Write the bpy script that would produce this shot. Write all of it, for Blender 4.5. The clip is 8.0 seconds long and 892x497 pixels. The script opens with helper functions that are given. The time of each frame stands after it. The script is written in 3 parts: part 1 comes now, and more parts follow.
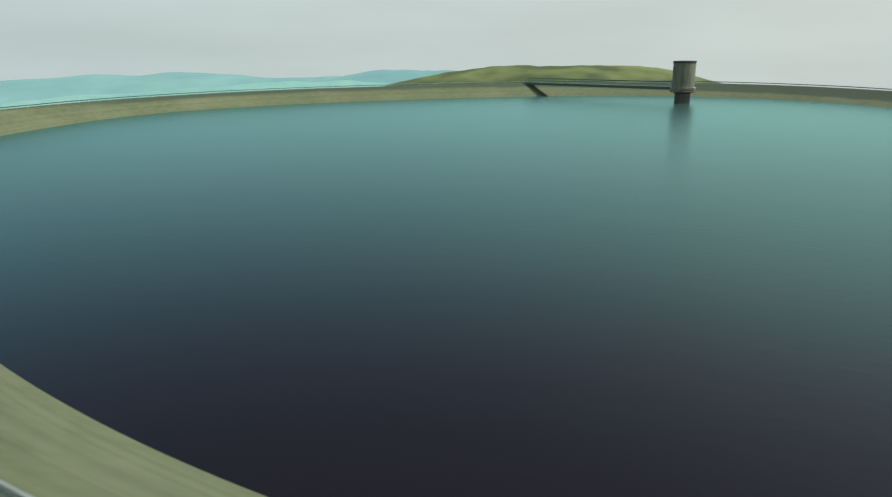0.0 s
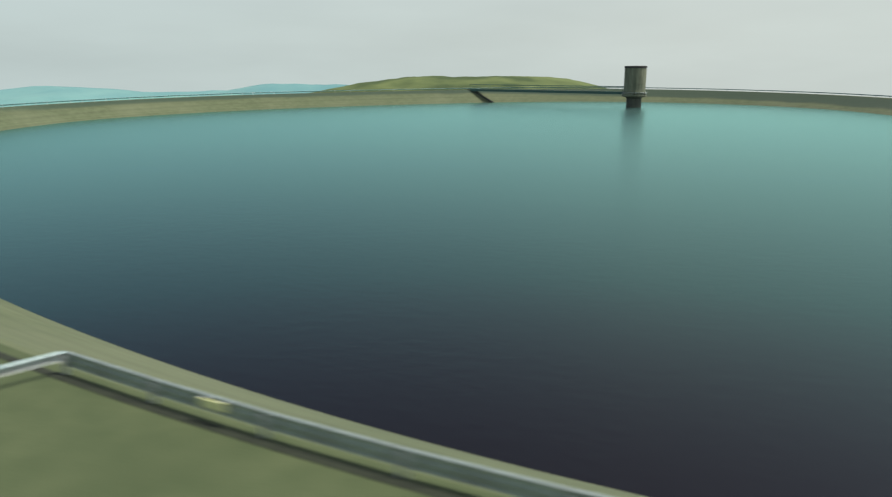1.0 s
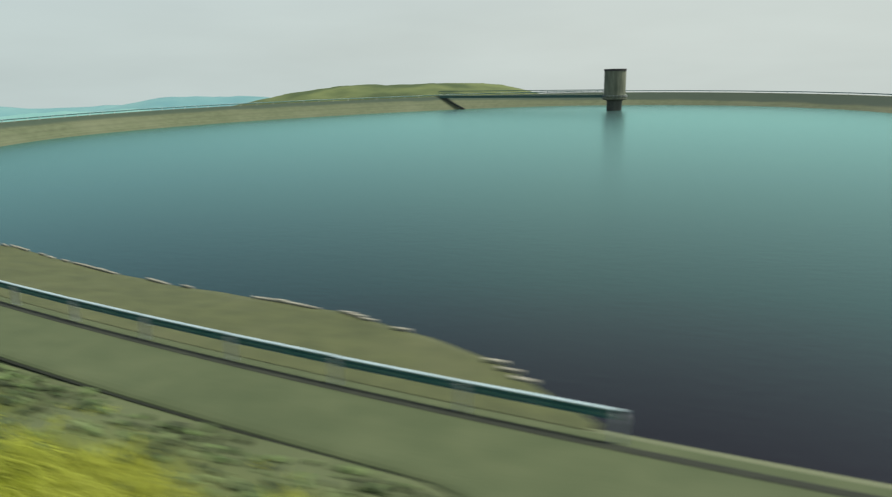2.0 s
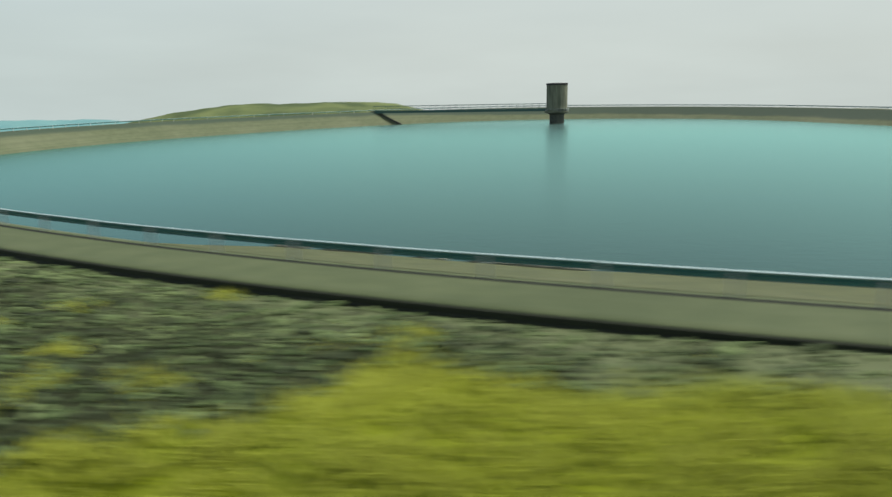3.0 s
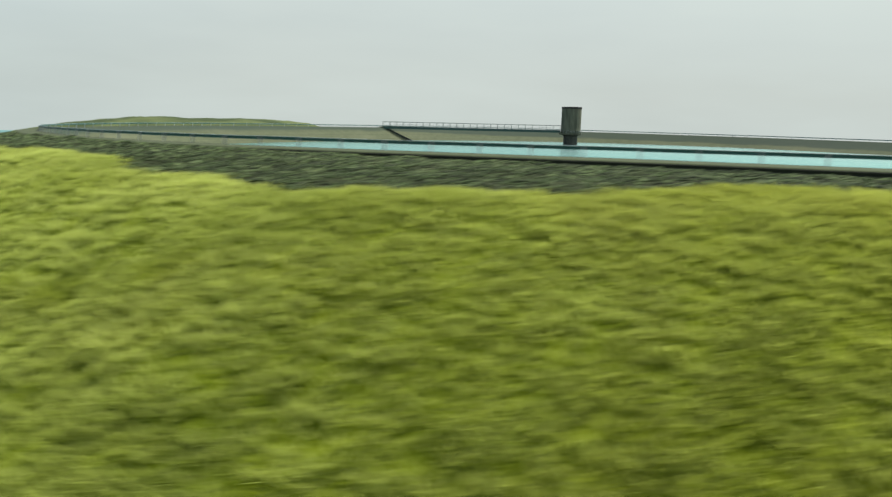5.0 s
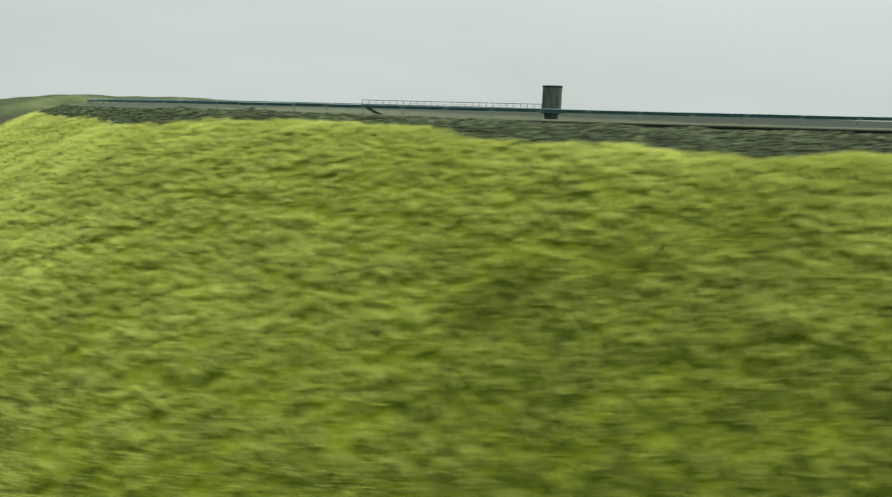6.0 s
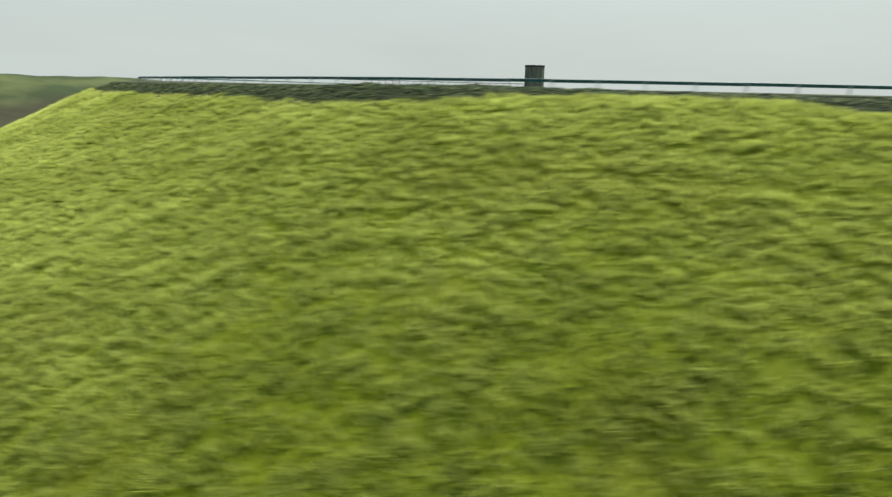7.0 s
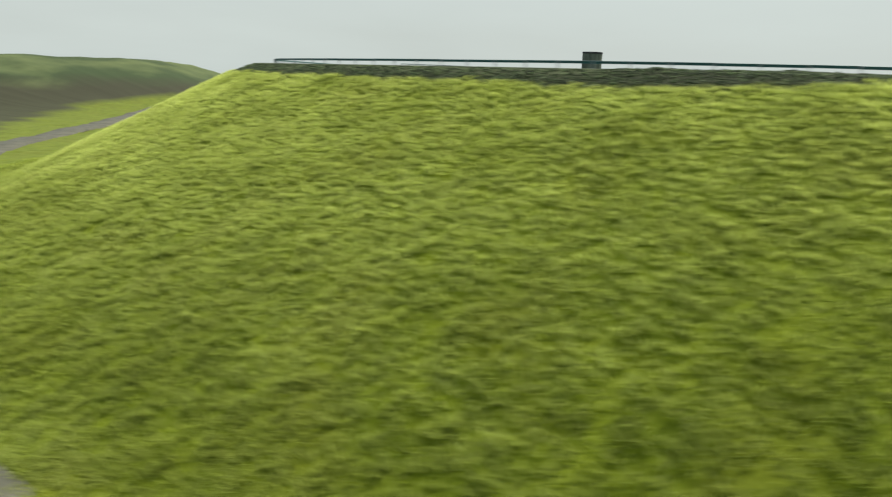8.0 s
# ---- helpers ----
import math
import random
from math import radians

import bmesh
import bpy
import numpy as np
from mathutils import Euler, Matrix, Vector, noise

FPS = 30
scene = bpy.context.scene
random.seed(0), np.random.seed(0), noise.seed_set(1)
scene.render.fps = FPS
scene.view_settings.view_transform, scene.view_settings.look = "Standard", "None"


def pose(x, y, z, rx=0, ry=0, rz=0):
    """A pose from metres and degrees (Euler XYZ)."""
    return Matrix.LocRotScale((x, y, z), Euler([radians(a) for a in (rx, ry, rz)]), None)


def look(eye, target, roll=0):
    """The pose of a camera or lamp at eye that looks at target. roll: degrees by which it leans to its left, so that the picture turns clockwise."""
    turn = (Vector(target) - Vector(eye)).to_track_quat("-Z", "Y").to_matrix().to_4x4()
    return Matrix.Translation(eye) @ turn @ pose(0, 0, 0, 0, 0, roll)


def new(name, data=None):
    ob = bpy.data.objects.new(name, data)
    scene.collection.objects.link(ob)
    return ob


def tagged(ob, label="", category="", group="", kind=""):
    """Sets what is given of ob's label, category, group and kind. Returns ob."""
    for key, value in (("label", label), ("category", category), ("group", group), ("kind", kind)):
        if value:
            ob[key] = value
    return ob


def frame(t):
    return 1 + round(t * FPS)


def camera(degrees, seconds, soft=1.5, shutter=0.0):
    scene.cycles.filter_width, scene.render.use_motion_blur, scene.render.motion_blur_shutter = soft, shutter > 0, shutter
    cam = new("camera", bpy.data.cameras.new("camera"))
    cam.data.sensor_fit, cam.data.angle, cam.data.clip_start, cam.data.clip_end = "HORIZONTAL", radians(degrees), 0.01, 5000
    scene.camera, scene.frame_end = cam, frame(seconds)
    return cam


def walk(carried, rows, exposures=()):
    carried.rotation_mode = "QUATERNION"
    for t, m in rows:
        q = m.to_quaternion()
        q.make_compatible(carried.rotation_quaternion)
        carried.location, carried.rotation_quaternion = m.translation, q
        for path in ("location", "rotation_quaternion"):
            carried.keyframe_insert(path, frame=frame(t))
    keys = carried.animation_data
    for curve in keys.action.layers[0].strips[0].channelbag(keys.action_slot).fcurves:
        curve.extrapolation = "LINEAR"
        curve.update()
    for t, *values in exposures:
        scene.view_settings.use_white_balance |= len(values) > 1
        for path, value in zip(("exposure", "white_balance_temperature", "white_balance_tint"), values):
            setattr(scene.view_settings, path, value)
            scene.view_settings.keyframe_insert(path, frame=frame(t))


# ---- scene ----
cam = camera(65.05, 8.0, soft=1.2, shutter=0.7)
PATH = [
    (0.0, 76.10, -246.50, 12.30, 35.42, -15.55, 0.56),
    (0.2, 71.48, -248.01, 11.61, 33.79, -15.17, 0.48),
    (0.4, 66.81, -249.43, 10.91, 32.08, -14.83, 0.42),
    (0.6, 62.04, -250.67, 10.22, 30.23, -14.57, 0.39),
    (0.8, 57.10, -251.67, 9.55, 28.26, -14.44, 0.37),
    (1.0, 51.95, -252.47, 8.95, 26.35, -14.48, 0.31),
    (1.2, 46.56, -253.07, 8.49, 24.62, -14.69, 0.20),
    (1.4, 40.97, -253.51, 8.25, 23.08, -14.84, 0.17),
    (1.6, 35.26, -253.82, 8.29, 21.72, -14.68, 0.42),
    (1.8, 29.50, -254.07, 8.50, 20.34, -14.25, 0.89),
    (2.0, 23.75, -254.38, 8.54, 18.55, -13.93, 1.32),
    (2.2, 18.01, -254.82, 8.19, 16.13, -13.97, 1.49),
    (2.4, 12.16, -255.28, 7.61, 13.45, -14.08, 1.47),
    (2.6, 6.05, -255.63, 7.05, 11.05, -13.83, 1.42),
    (2.8, -0.39, -255.89, 6.62, 9.06, -13.18, 1.38),
    (3.0, -7.11, -256.26, 6.31, 7.22, -12.44, 1.30),
    (3.2, -14.07, -256.86, 6.08, 5.32, -11.85, 1.14),
    (3.4, -21.19, -257.62, 5.88, 3.40, -11.36, 0.93),
    (3.6, -28.39, -258.36, 5.67, 1.54, -10.82, 0.74),
    (3.8, -35.60, -259.04, 5.39, -0.12, -10.21, 0.54),
    (4.0, -42.74, -259.67, 4.98, -1.39, -9.63, 0.25),
    (4.2, -49.75, -260.27, 4.39, -2.19, -9.20, -0.20),
    (4.4, -56.63, -260.76, 3.74, -2.83, -9.02, -0.67),
    (4.6, -63.40, -261.07, 3.15, -3.71, -9.19, -1.01),
    (4.8, -69.99, -261.13, 2.69, -4.93, -9.65, -1.17),
    (5.0, -76.22, -260.91, 2.33, -6.30, -10.18, -1.27),
    (5.2, -82.00, -260.40, 2.03, -7.64, -10.58, -1.37),
    (5.4, -87.47, -259.56, 1.78, -9.00, -10.88, -1.46),
    (5.6, -92.81, -258.35, 1.51, -10.46, -11.14, -1.49),
    (5.8, -98.13, -256.79, 1.23, -12.03, -11.37, -1.45),
    (6.0, -103.44, -254.95, 0.95, -13.67, -11.56, -1.37),
    (6.2, -108.73, -252.91, 0.69, -15.31, -11.69, -1.27),
    (6.4, -114.04, -250.74, 0.44, -16.94, -11.83, -1.19),
    (6.6, -119.41, -248.52, 0.21, -18.57, -12.07, -1.19),
    (6.8, -124.79, -246.29, -0.01, -20.03, -12.44, -1.26),
    (7.0, -130.06, -244.05, -0.21, -21.08, -12.87, -1.35),
    (7.2, -135.12, -241.82, -0.39, -21.53, -13.32, -1.41),
    (7.4, -140.14, -239.56, -0.58, -21.66, -13.69, -1.48),
    (7.6, -145.31, -237.25, -0.77, -21.81, -13.90, -1.60),
    (7.8, -150.68, -234.91, -0.99, -22.12, -13.95, -1.79),
    (8.0, -156.15, -232.54, -1.22, -22.53, -13.91, -2.01),
]
walk(cam, [(t, pose(x, y, z, 90 + pitch, roll, yaw)) for t, x, y, z, yaw, pitch, roll in PATH],
     exposures=[(0.0, 0.0), (8.0, 0.0)])

# ---- light: hazy summer daylight, high sun beyond the water to the north-east ----
SUN_AZ, SUN_EL = 64.0, 64.0
world = bpy.data.worlds.new("hazy_sky")
scene.world = world
world.use_nodes = True
wn, wl = world.node_tree.nodes, world.node_tree.links
wn.clear()
sky = wn.new("ShaderNodeTexSky")
sky.sky_type = "NISHITA"
sky.sun_disc = False
sky.sun_elevation, sky.sun_rotation = radians(SUN_EL), radians(SUN_AZ)
sky.air_density, sky.dust_density, sky.ozone_density, sky.altitude = 1.0, 6.0, 1.0, 600
veil = wn.new("ShaderNodeMixRGB")
cloud = wn.new("ShaderNodeTexNoise")
cloud.inputs["Scale"].default_value = 2.2
cloud.inputs["Detail"].default_value = 4
stretch = wn.new("ShaderNodeMapping")
stretch.inputs["Scale"].default_value = (1, 1, 5)
coord = wn.new("ShaderNodeTexCoord")
streak = wn.new("ShaderNodeMapRange")
streak.inputs[1].default_value, streak.inputs[2].default_value = 0.35, 0.7
streak.inputs[3].default_value, streak.inputs[4].default_value = 1.0, 0.86
apart = wn.new("ShaderNodeSeparateXYZ")
rise = wn.new("ShaderNodeMapRange")
rise.interpolation_type = "SMOOTHSTEP"
rise.inputs[1].default_value, rise.inputs[2].default_value = 0.14, 0.55
rise.inputs[3].default_value, rise.inputs[4].default_value = 0.92, 0.05
haze = wn.new("ShaderNodeMath")
haze.operation = "MULTIPLY"
back = wn.new("ShaderNodeBackground")
back.inputs[1].default_value = 0.095
wout = wn.new("ShaderNodeOutputWorld")
wl.new(coord.outputs["Generated"], stretch.inputs[0])
wl.new(stretch.outputs[0], cloud.inputs["Vector"])
wl.new(cloud.outputs[0], streak.inputs[0])
wl.new(coord.outputs["Generated"], apart.inputs[0])
wl.new(apart.outputs[2], rise.inputs[0])
wl.new(streak.outputs[0], haze.inputs[0])
wl.new(rise.outputs[0], haze.inputs[1])
wl.new(haze.outputs[0], veil.inputs[0])
side = wn.new("ShaderNodeMapRange")
side.inputs[1].default_value, side.inputs[2].default_value = -0.92, -0.15
side.inputs[3].default_value, side.inputs[4].default_value = 0.0, 1.0
glow = wn.new("ShaderNodeMixRGB")
glow.inputs[1].default_value, glow.inputs[2].default_value = (5.95, 7.05, 6.95, 1), (6.8, 7.55, 7.2, 1)
wl.new(apart.outputs[0], side.inputs[0])
wl.new(side.outputs[0], glow.inputs[0])
reach_up = wn.new("ShaderNodeMath")
reach_up.operation = "MULTIPLY_ADD"
reach_up.inputs[1].default_value, reach_up.inputs[2].default_value = 0.24, 0.40
wl.new(side.outputs[0], reach_up.inputs[0])
wl.new(reach_up.outputs[0], rise.inputs[2])
aloft = wn.new("ShaderNodeMixRGB")
aloft.inputs[1].default_value, aloft.inputs[2].default_value = (3.7, 5.8, 8.0, 1), (9.2, 10.4, 9.6, 1)
wl.new(side.outputs[0], aloft.inputs[0])
higher = wn.new("ShaderNodeMapRange")
higher.interpolation_type = "SMOOTHSTEP"
higher.inputs[1].default_value, higher.inputs[2].default_value = 0.08, 0.36
wl.new(apart.outputs[2], higher.inputs[0])
dome = wn.new("ShaderNodeMixRGB")
wl.new(higher.outputs[0], dome.inputs[0])
wl.new(glow.outputs[0], dome.inputs[1])
wl.new(aloft.outputs[0], dome.inputs[2])
wl.new(dome.outputs[0], veil.inputs[2])
wl.new(sky.outputs[0], veil.inputs[1])
wl.new(veil.outputs[0], back.inputs[0])
wl.new(back.outputs[0], wout.inputs[0])

sun_data = bpy.data.lights.new("sun", "SUN")
sun_data.energy, sun_data.angle, sun_data.color = 4.4, radians(9.0), (1.0, 0.96, 0.88)
az, el = radians(SUN_AZ), radians(SUN_EL)
sun_dir = Vector((math.sin(az) * math.cos(el), math.cos(az) * math.cos(el), math.sin(el)))
sun = new("sun", sun_data)
sun.matrix_world = look(sun_dir * 300, (0, 0, 0))


# ---- materials ----
def material(name, dark, light, scale=3.0, rough=0.85, bump=0.2, fine=25.0, metal=0.0, stain=None, stain_scale=0.3, stain_amount=0.5, bump_size=0.02, stretch_by=(1, 1, 1), pieces=0.0):
    """Two-scale mottled surface: broad stains and fine grain, with relief from the grain."""
    m = bpy.data.materials.new(name)
    m.use_nodes = True
    nt = m.node_tree
    nd, lk = nt.nodes, nt.links
    b = nd["Principled BSDF"]
    tc = nd.new("ShaderNodeTexCoord")
    mp = nd.new("ShaderNodeMapping")
    mp.inputs["Scale"].default_value = stretch_by
    lk.new(tc.outputs["Object"], mp.inputs[0])
    n1 = nd.new("ShaderNodeTexNoise")
    n1.inputs["Scale"].default_value, n1.inputs["Detail"].default_value = scale, 6
    n2 = nd.new("ShaderNodeTexNoise")
    n2.inputs["Scale"].default_value, n2.inputs["Detail"].default_value = fine, 3
    lk.new(mp.outputs[0], n1.inputs["Vector"])
    lk.new(mp.outputs[0], n2.inputs["Vector"])
    add = nd.new("ShaderNodeMath")
    add.operation = "MULTIPLY_ADD"
    add.inputs[1].default_value, add.inputs[2].default_value = 0.45, 0.0
    lk.new(n2.outputs[0], add.inputs[0])
    mix = nd.new("ShaderNodeMath")
    mix.operation = "MULTIPLY_ADD"
    mix.inputs[1].default_value = 0.75
    lk.new(n1.outputs[0], mix.inputs[0])
    lk.new(add.outputs[0], mix.inputs[2])
    ramp = nd.new("ShaderNodeValToRGB")
    ramp.color_ramp.elements[0].position, ramp.color_ramp.elements[0].color = 0.42, (*dark, 1)
    ramp.color_ramp.elements[1].position, ramp.color_ramp.elements[1].color = 0.78, (*light, 1)
    lk.new(mix.outputs[0], ramp.inputs[0])
    colour = ramp.outputs[0]
    if stain:
        n3 = nd.new("ShaderNodeTexNoise")
        n3.inputs["Scale"].default_value, n3.inputs["Detail"].default_value = stain_scale, 5
        lk.new(mp.outputs[0], n3.inputs["Vector"])
        r3 = nd.new("ShaderNodeMapRange")
        r3.inputs[1].default_value, r3.inputs[2].default_value = 0.48, 0.68
        r3.inputs[4].default_value = stain_amount
        lk.new(n3.outputs[0], r3.inputs[0])
        mx = nd.new("ShaderNodeMixRGB")
        mx.inputs[2].default_value = (*stain, 1)
        lk.new(r3.outputs[0], mx.inputs[0])
        lk.new(colour, mx.inputs[1])
        colour = mx.outputs[0]
    if pieces:
        geo = nd.new("ShaderNodeNewGeometry")
        info = nd.new("ShaderNodeObjectInfo")
        sm = nd.new("ShaderNodeMath")
        sm.operation = "ADD"
        lk.new(geo.outputs["Random Per Island"], sm.inputs[0])
        lk.new(info.outputs["Random"], sm.inputs[1])
        fr = nd.new("ShaderNodeMath")
        fr.operation = "FRACT"
        lk.new(sm.outputs[0], fr.inputs[0])
        pr = nd.new("ShaderNodeMapRange")
        pr.inputs[3].default_value, pr.inputs[4].default_value = 1 - pieces, 1 + pieces
        lk.new(fr.outputs[0], pr.inputs[0])
        hs = nd.new("ShaderNodeHueSaturation")
        lk.new(pr.outputs[0], hs.inputs["Value"])
        lk.new(colour, hs.inputs["Color"])
        colour = hs.outputs[0]
    lk.new(colour, b.inputs["Base Color"])
    b.inputs["Roughness"].default_value, b.inputs["Metallic"].default_value = rough, metal
    if bump:
        bp = nd.new("ShaderNodeBump")
        bp.inputs["Strength"].default_value, bp.inputs["Distance"].default_value = bump, bump_size
        lk.new(n2.outputs[0], bp.inputs["Height"])
        lk.new(bp.outputs[0], b.inputs["Normal"])
    return m


LINING = material("asphalt_lining", (0.066, 0.085, 0.038), (0.10, 0.121, 0.06), 0.5, 0.9, 0.25, 9, stain=(0.12, 0.136, 0.074), stain_scale=0.05, stain_amount=0.6, stretch_by=(1, 1, 2.2))


def weather_lining():
    """Moss along the rim by the moss attribute, and faint level bands of old water marks by the depth down the slope."""
    nd, lk = LINING.node_tree.nodes, LINING.node_tree.links
    base = nd["Principled BSDF"].inputs["Base Color"]
    colour = base.links[0].from_socket
    depth_at = nd.new("ShaderNodeAttribute")
    depth_at.attribute_name = "depth"
    bands = nd.new("ShaderNodeTexNoise")
    bands.noise_dimensions = "1D"
    bands.inputs["Scale"].default_value, bands.inputs["Detail"].default_value = 1.1, 2
    lk.new(depth_at.outputs["Fac"], bands.inputs["W"])
    level = nd.new("ShaderNodeMapRange")
    level.inputs[1].default_value, level.inputs[2].default_value = 0.35, 0.68
    level.inputs[3].default_value, level.inputs[4].default_value = 0.9, 1.14
    lk.new(bands.outputs[0], level.inputs[0])
    marks = nd.new("ShaderNodeHueSaturation")
    lk.new(level.outputs[0], marks.inputs["Value"])
    lk.new(colour, marks.inputs["Color"])
    moss_at = nd.new("ShaderNodeAttribute")
    moss_at.attribute_name = "moss"
    mossy = nd.new("ShaderNodeMixRGB")
    mossy.inputs[2].default_value = (0.024, 0.048, 0.030, 1)
    share = nd.new("ShaderNodeMath")
    share.operation = "MULTIPLY"
    share.inputs[1].default_value = 0.85
    lk.new(moss_at.outputs["Fac"], share.inputs[0])
    lk.new(share.outputs[0], mossy.inputs[0])
    lk.new(marks.outputs[0], mossy.inputs[1])
    lk.new(mossy.outputs[0], base)


weather_lining()
ROAD = material("dusty_road", (0.050, 0.072, 0.027), (0.077, 0.099, 0.042), 0.8, 0.92, 0.3, 14, stain=(0.043, 0.063, 0.023), stain_scale=0.12, stain_amount=0.6)
BENCH = material("mossy_concrete", (0.045, 0.058, 0.018), (0.075, 0.09, 0.03), 0.9, 0.92, 0.3, 12, stain=(0.085, 0.095, 0.04), stain_scale=0.2)
KERB = material("pale_kerb_stone", (0.16, 0.16, 0.12), (0.26, 0.26, 0.2), 2.0, 0.85, 0.3, 20, pieces=0.25)
CONCRETE = material("weathered_concrete", (0.12, 0.138, 0.092), (0.24, 0.255, 0.172), 0.6, 0.85, 0.3, 8, stain=(0.07, 0.085, 0.055), stain_scale=0.4, stain_amount=0.7, stretch_by=(1.6, 1.6, 0.25))
DARK_CONCRETE = material("damp_concrete", (0.04, 0.045, 0.035), (0.09, 0.095, 0.075), 1.0, 0.8, 0.3, 9)
# Stained barrier steel with the shade of the beam face put into its colour.
SHADED_STEEL = material("shaded_blue_grey_steel", (0.028, 0.120, 0.110), (0.060, 0.190, 0.172), 4.0, 0.5, 0.08, 40, metal=0.3, stain=(0.14, 0.21, 0.19), stain_scale=0.8, stain_amount=0.5)
NEAR_BLACK = material("near_black", (0.010, 0.014, 0.008), (0.026, 0.034, 0.018), 3.0, 0.95, 0.4, 12)
GREY_STEEL = material("dull_grey_steel", (0.25, 0.31, 0.25), (0.38, 0.44, 0.37), 4.0, 0.5, 0.08, 40, metal=0.2, stain=(0.14, 0.15, 0.12), stain_scale=0.8, stain_amount=0.5)
CAP_STEEL = material("worn_cap_steel", (0.17, 0.21, 0.195), (0.27, 0.32, 0.30), 4.0, 0.45, 0.08, 40, metal=0.2, stain=(0.2, 0.22, 0.2), stain_scale=0.8, stain_amount=0.5)
# Barrier steel with the sunlit top edge put into its colour.
SUNLIT_CAP = material("sunlit_blue_grey_steel", (0.30, 0.42, 0.43), (0.46, 0.58, 0.58), 4.0, 0.4, 0.08, 40, metal=0.25, stain=(0.24, 0.30, 0.28), stain_scale=0.8, stain_amount=0.5)
STEEL = material("galvanised_steel", (0.40, 0.44, 0.44), (0.58, 0.62, 0.62), 4.0, 0.45, 0.08, 40, metal=0.25, stain=(0.30, 0.30, 0.26), stain_scale=0.8, stain_amount=0.5)
BRIDGE_PAINT = material("green_painted_steel", (0.025, 0.085, 0.072), (0.05, 0.13, 0.11), 2.0, 0.5, 0.1, 20)
ROOFING = material("dark_roofing", (0.03, 0.032, 0.03), (0.055, 0.055, 0.05), 2.0, 0.8, 0.2, 15)
MARKER = material("faded_yellow_paint", (0.55, 0.57, 0.26), (0.70, 0.72, 0.38), 5.0, 0.6, 0.1, 30)
ROCK = material("lichen_rock", (0.009, 0.019, 0.004), (0.082, 0.128, 0.040), 1.6, 0.92, 0.6, 7, stain=(0.21, 0.27, 0.11), stain_scale=0.9, stain_amount=0.5, pieces=0.65)
GRASS = material("hill_grass", (0.130, 0.184, 0.010), (0.25, 0.315, 0.023), 0.35, 0.85, 0.3, 5, stain=(0.21, 0.235, 0.03), stain_scale=0.12, stain_amount=0.5, pieces=0.2)
GRASS.node_tree.nodes["Principled BSDF"].inputs["Specular IOR Level"].default_value = 0.12
for key, value in (("Sheen Weight", 0.26), ("Sheen Roughness", 0.35), ("Sheen Tint", (0.92, 1.0, 0.36, 1))):
    GRASS.node_tree.nodes["Principled BSDF"].inputs[key].default_value = value


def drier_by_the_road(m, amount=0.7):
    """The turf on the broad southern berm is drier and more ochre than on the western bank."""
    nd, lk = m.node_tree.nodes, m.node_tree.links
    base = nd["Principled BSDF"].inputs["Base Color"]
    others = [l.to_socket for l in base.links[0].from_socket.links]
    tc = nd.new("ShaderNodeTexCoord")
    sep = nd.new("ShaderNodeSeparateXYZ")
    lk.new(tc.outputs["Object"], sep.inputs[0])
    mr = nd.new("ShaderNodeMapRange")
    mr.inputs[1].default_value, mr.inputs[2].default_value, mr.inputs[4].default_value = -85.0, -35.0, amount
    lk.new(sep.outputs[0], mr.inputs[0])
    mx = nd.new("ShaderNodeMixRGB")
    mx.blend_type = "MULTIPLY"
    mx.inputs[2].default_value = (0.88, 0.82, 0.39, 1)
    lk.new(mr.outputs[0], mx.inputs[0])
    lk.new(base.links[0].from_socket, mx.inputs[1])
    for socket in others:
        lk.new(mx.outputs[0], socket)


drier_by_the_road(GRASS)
GRAVEL = material("grey_gravel", (0.07, 0.072, 0.05), (0.14, 0.14, 0.10), 0.25, 0.95, 0.4, 6)
# Distance haze is mixed into these two base colours.
HAZY_HILLS = material("hazy_far_hills", (0.09, 0.225, 0.24), (0.155, 0.305, 0.29), 0.001, 1.0, 0, 0.006)
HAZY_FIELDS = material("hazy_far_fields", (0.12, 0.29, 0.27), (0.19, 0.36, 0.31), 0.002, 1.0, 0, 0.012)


def blades_material():
    """Thin leaves: the turf's colour, drying to straw at the tips, part of the light passing through."""
    m = GRASS.copy()
    m.name = "grass_blades"
    nd, lk = m.node_tree.nodes, m.node_tree.links
    b = nd["Principled BSDF"]
    tr = nd.new("ShaderNodeBsdfTranslucent")
    tip = nd.new("ShaderNodeAttribute")
    tip.attribute_name = "tip"
    straw_and_light = nd.new("ShaderNodeMixRGB")
    straw_and_light.inputs[2].default_value = (0.79, 0.89, 0.26, 1)
    lk.new(tip.outputs["Fac"], straw_and_light.inputs[0])
    lk.new(b.inputs["Base Color"].links[0].from_socket, straw_and_light.inputs[1])
    lk.new(straw_and_light.outputs[0], b.inputs["Base Color"])
    lk.new(straw_and_light.outputs[0], tr.inputs[0])
    mx = nd.new("ShaderNodeMixShader")
    mx.inputs[0].default_value = 0.5
    out = next(n for n in nd if n.type == "OUTPUT_MATERIAL")
    lk.new(b.outputs[0], mx.inputs[1])
    lk.new(tr.outputs[0], mx.inputs[2])
    lk.new(mx.outputs[0], out.inputs["Surface"])
    return m


BLADES = blades_material()
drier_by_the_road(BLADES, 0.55)


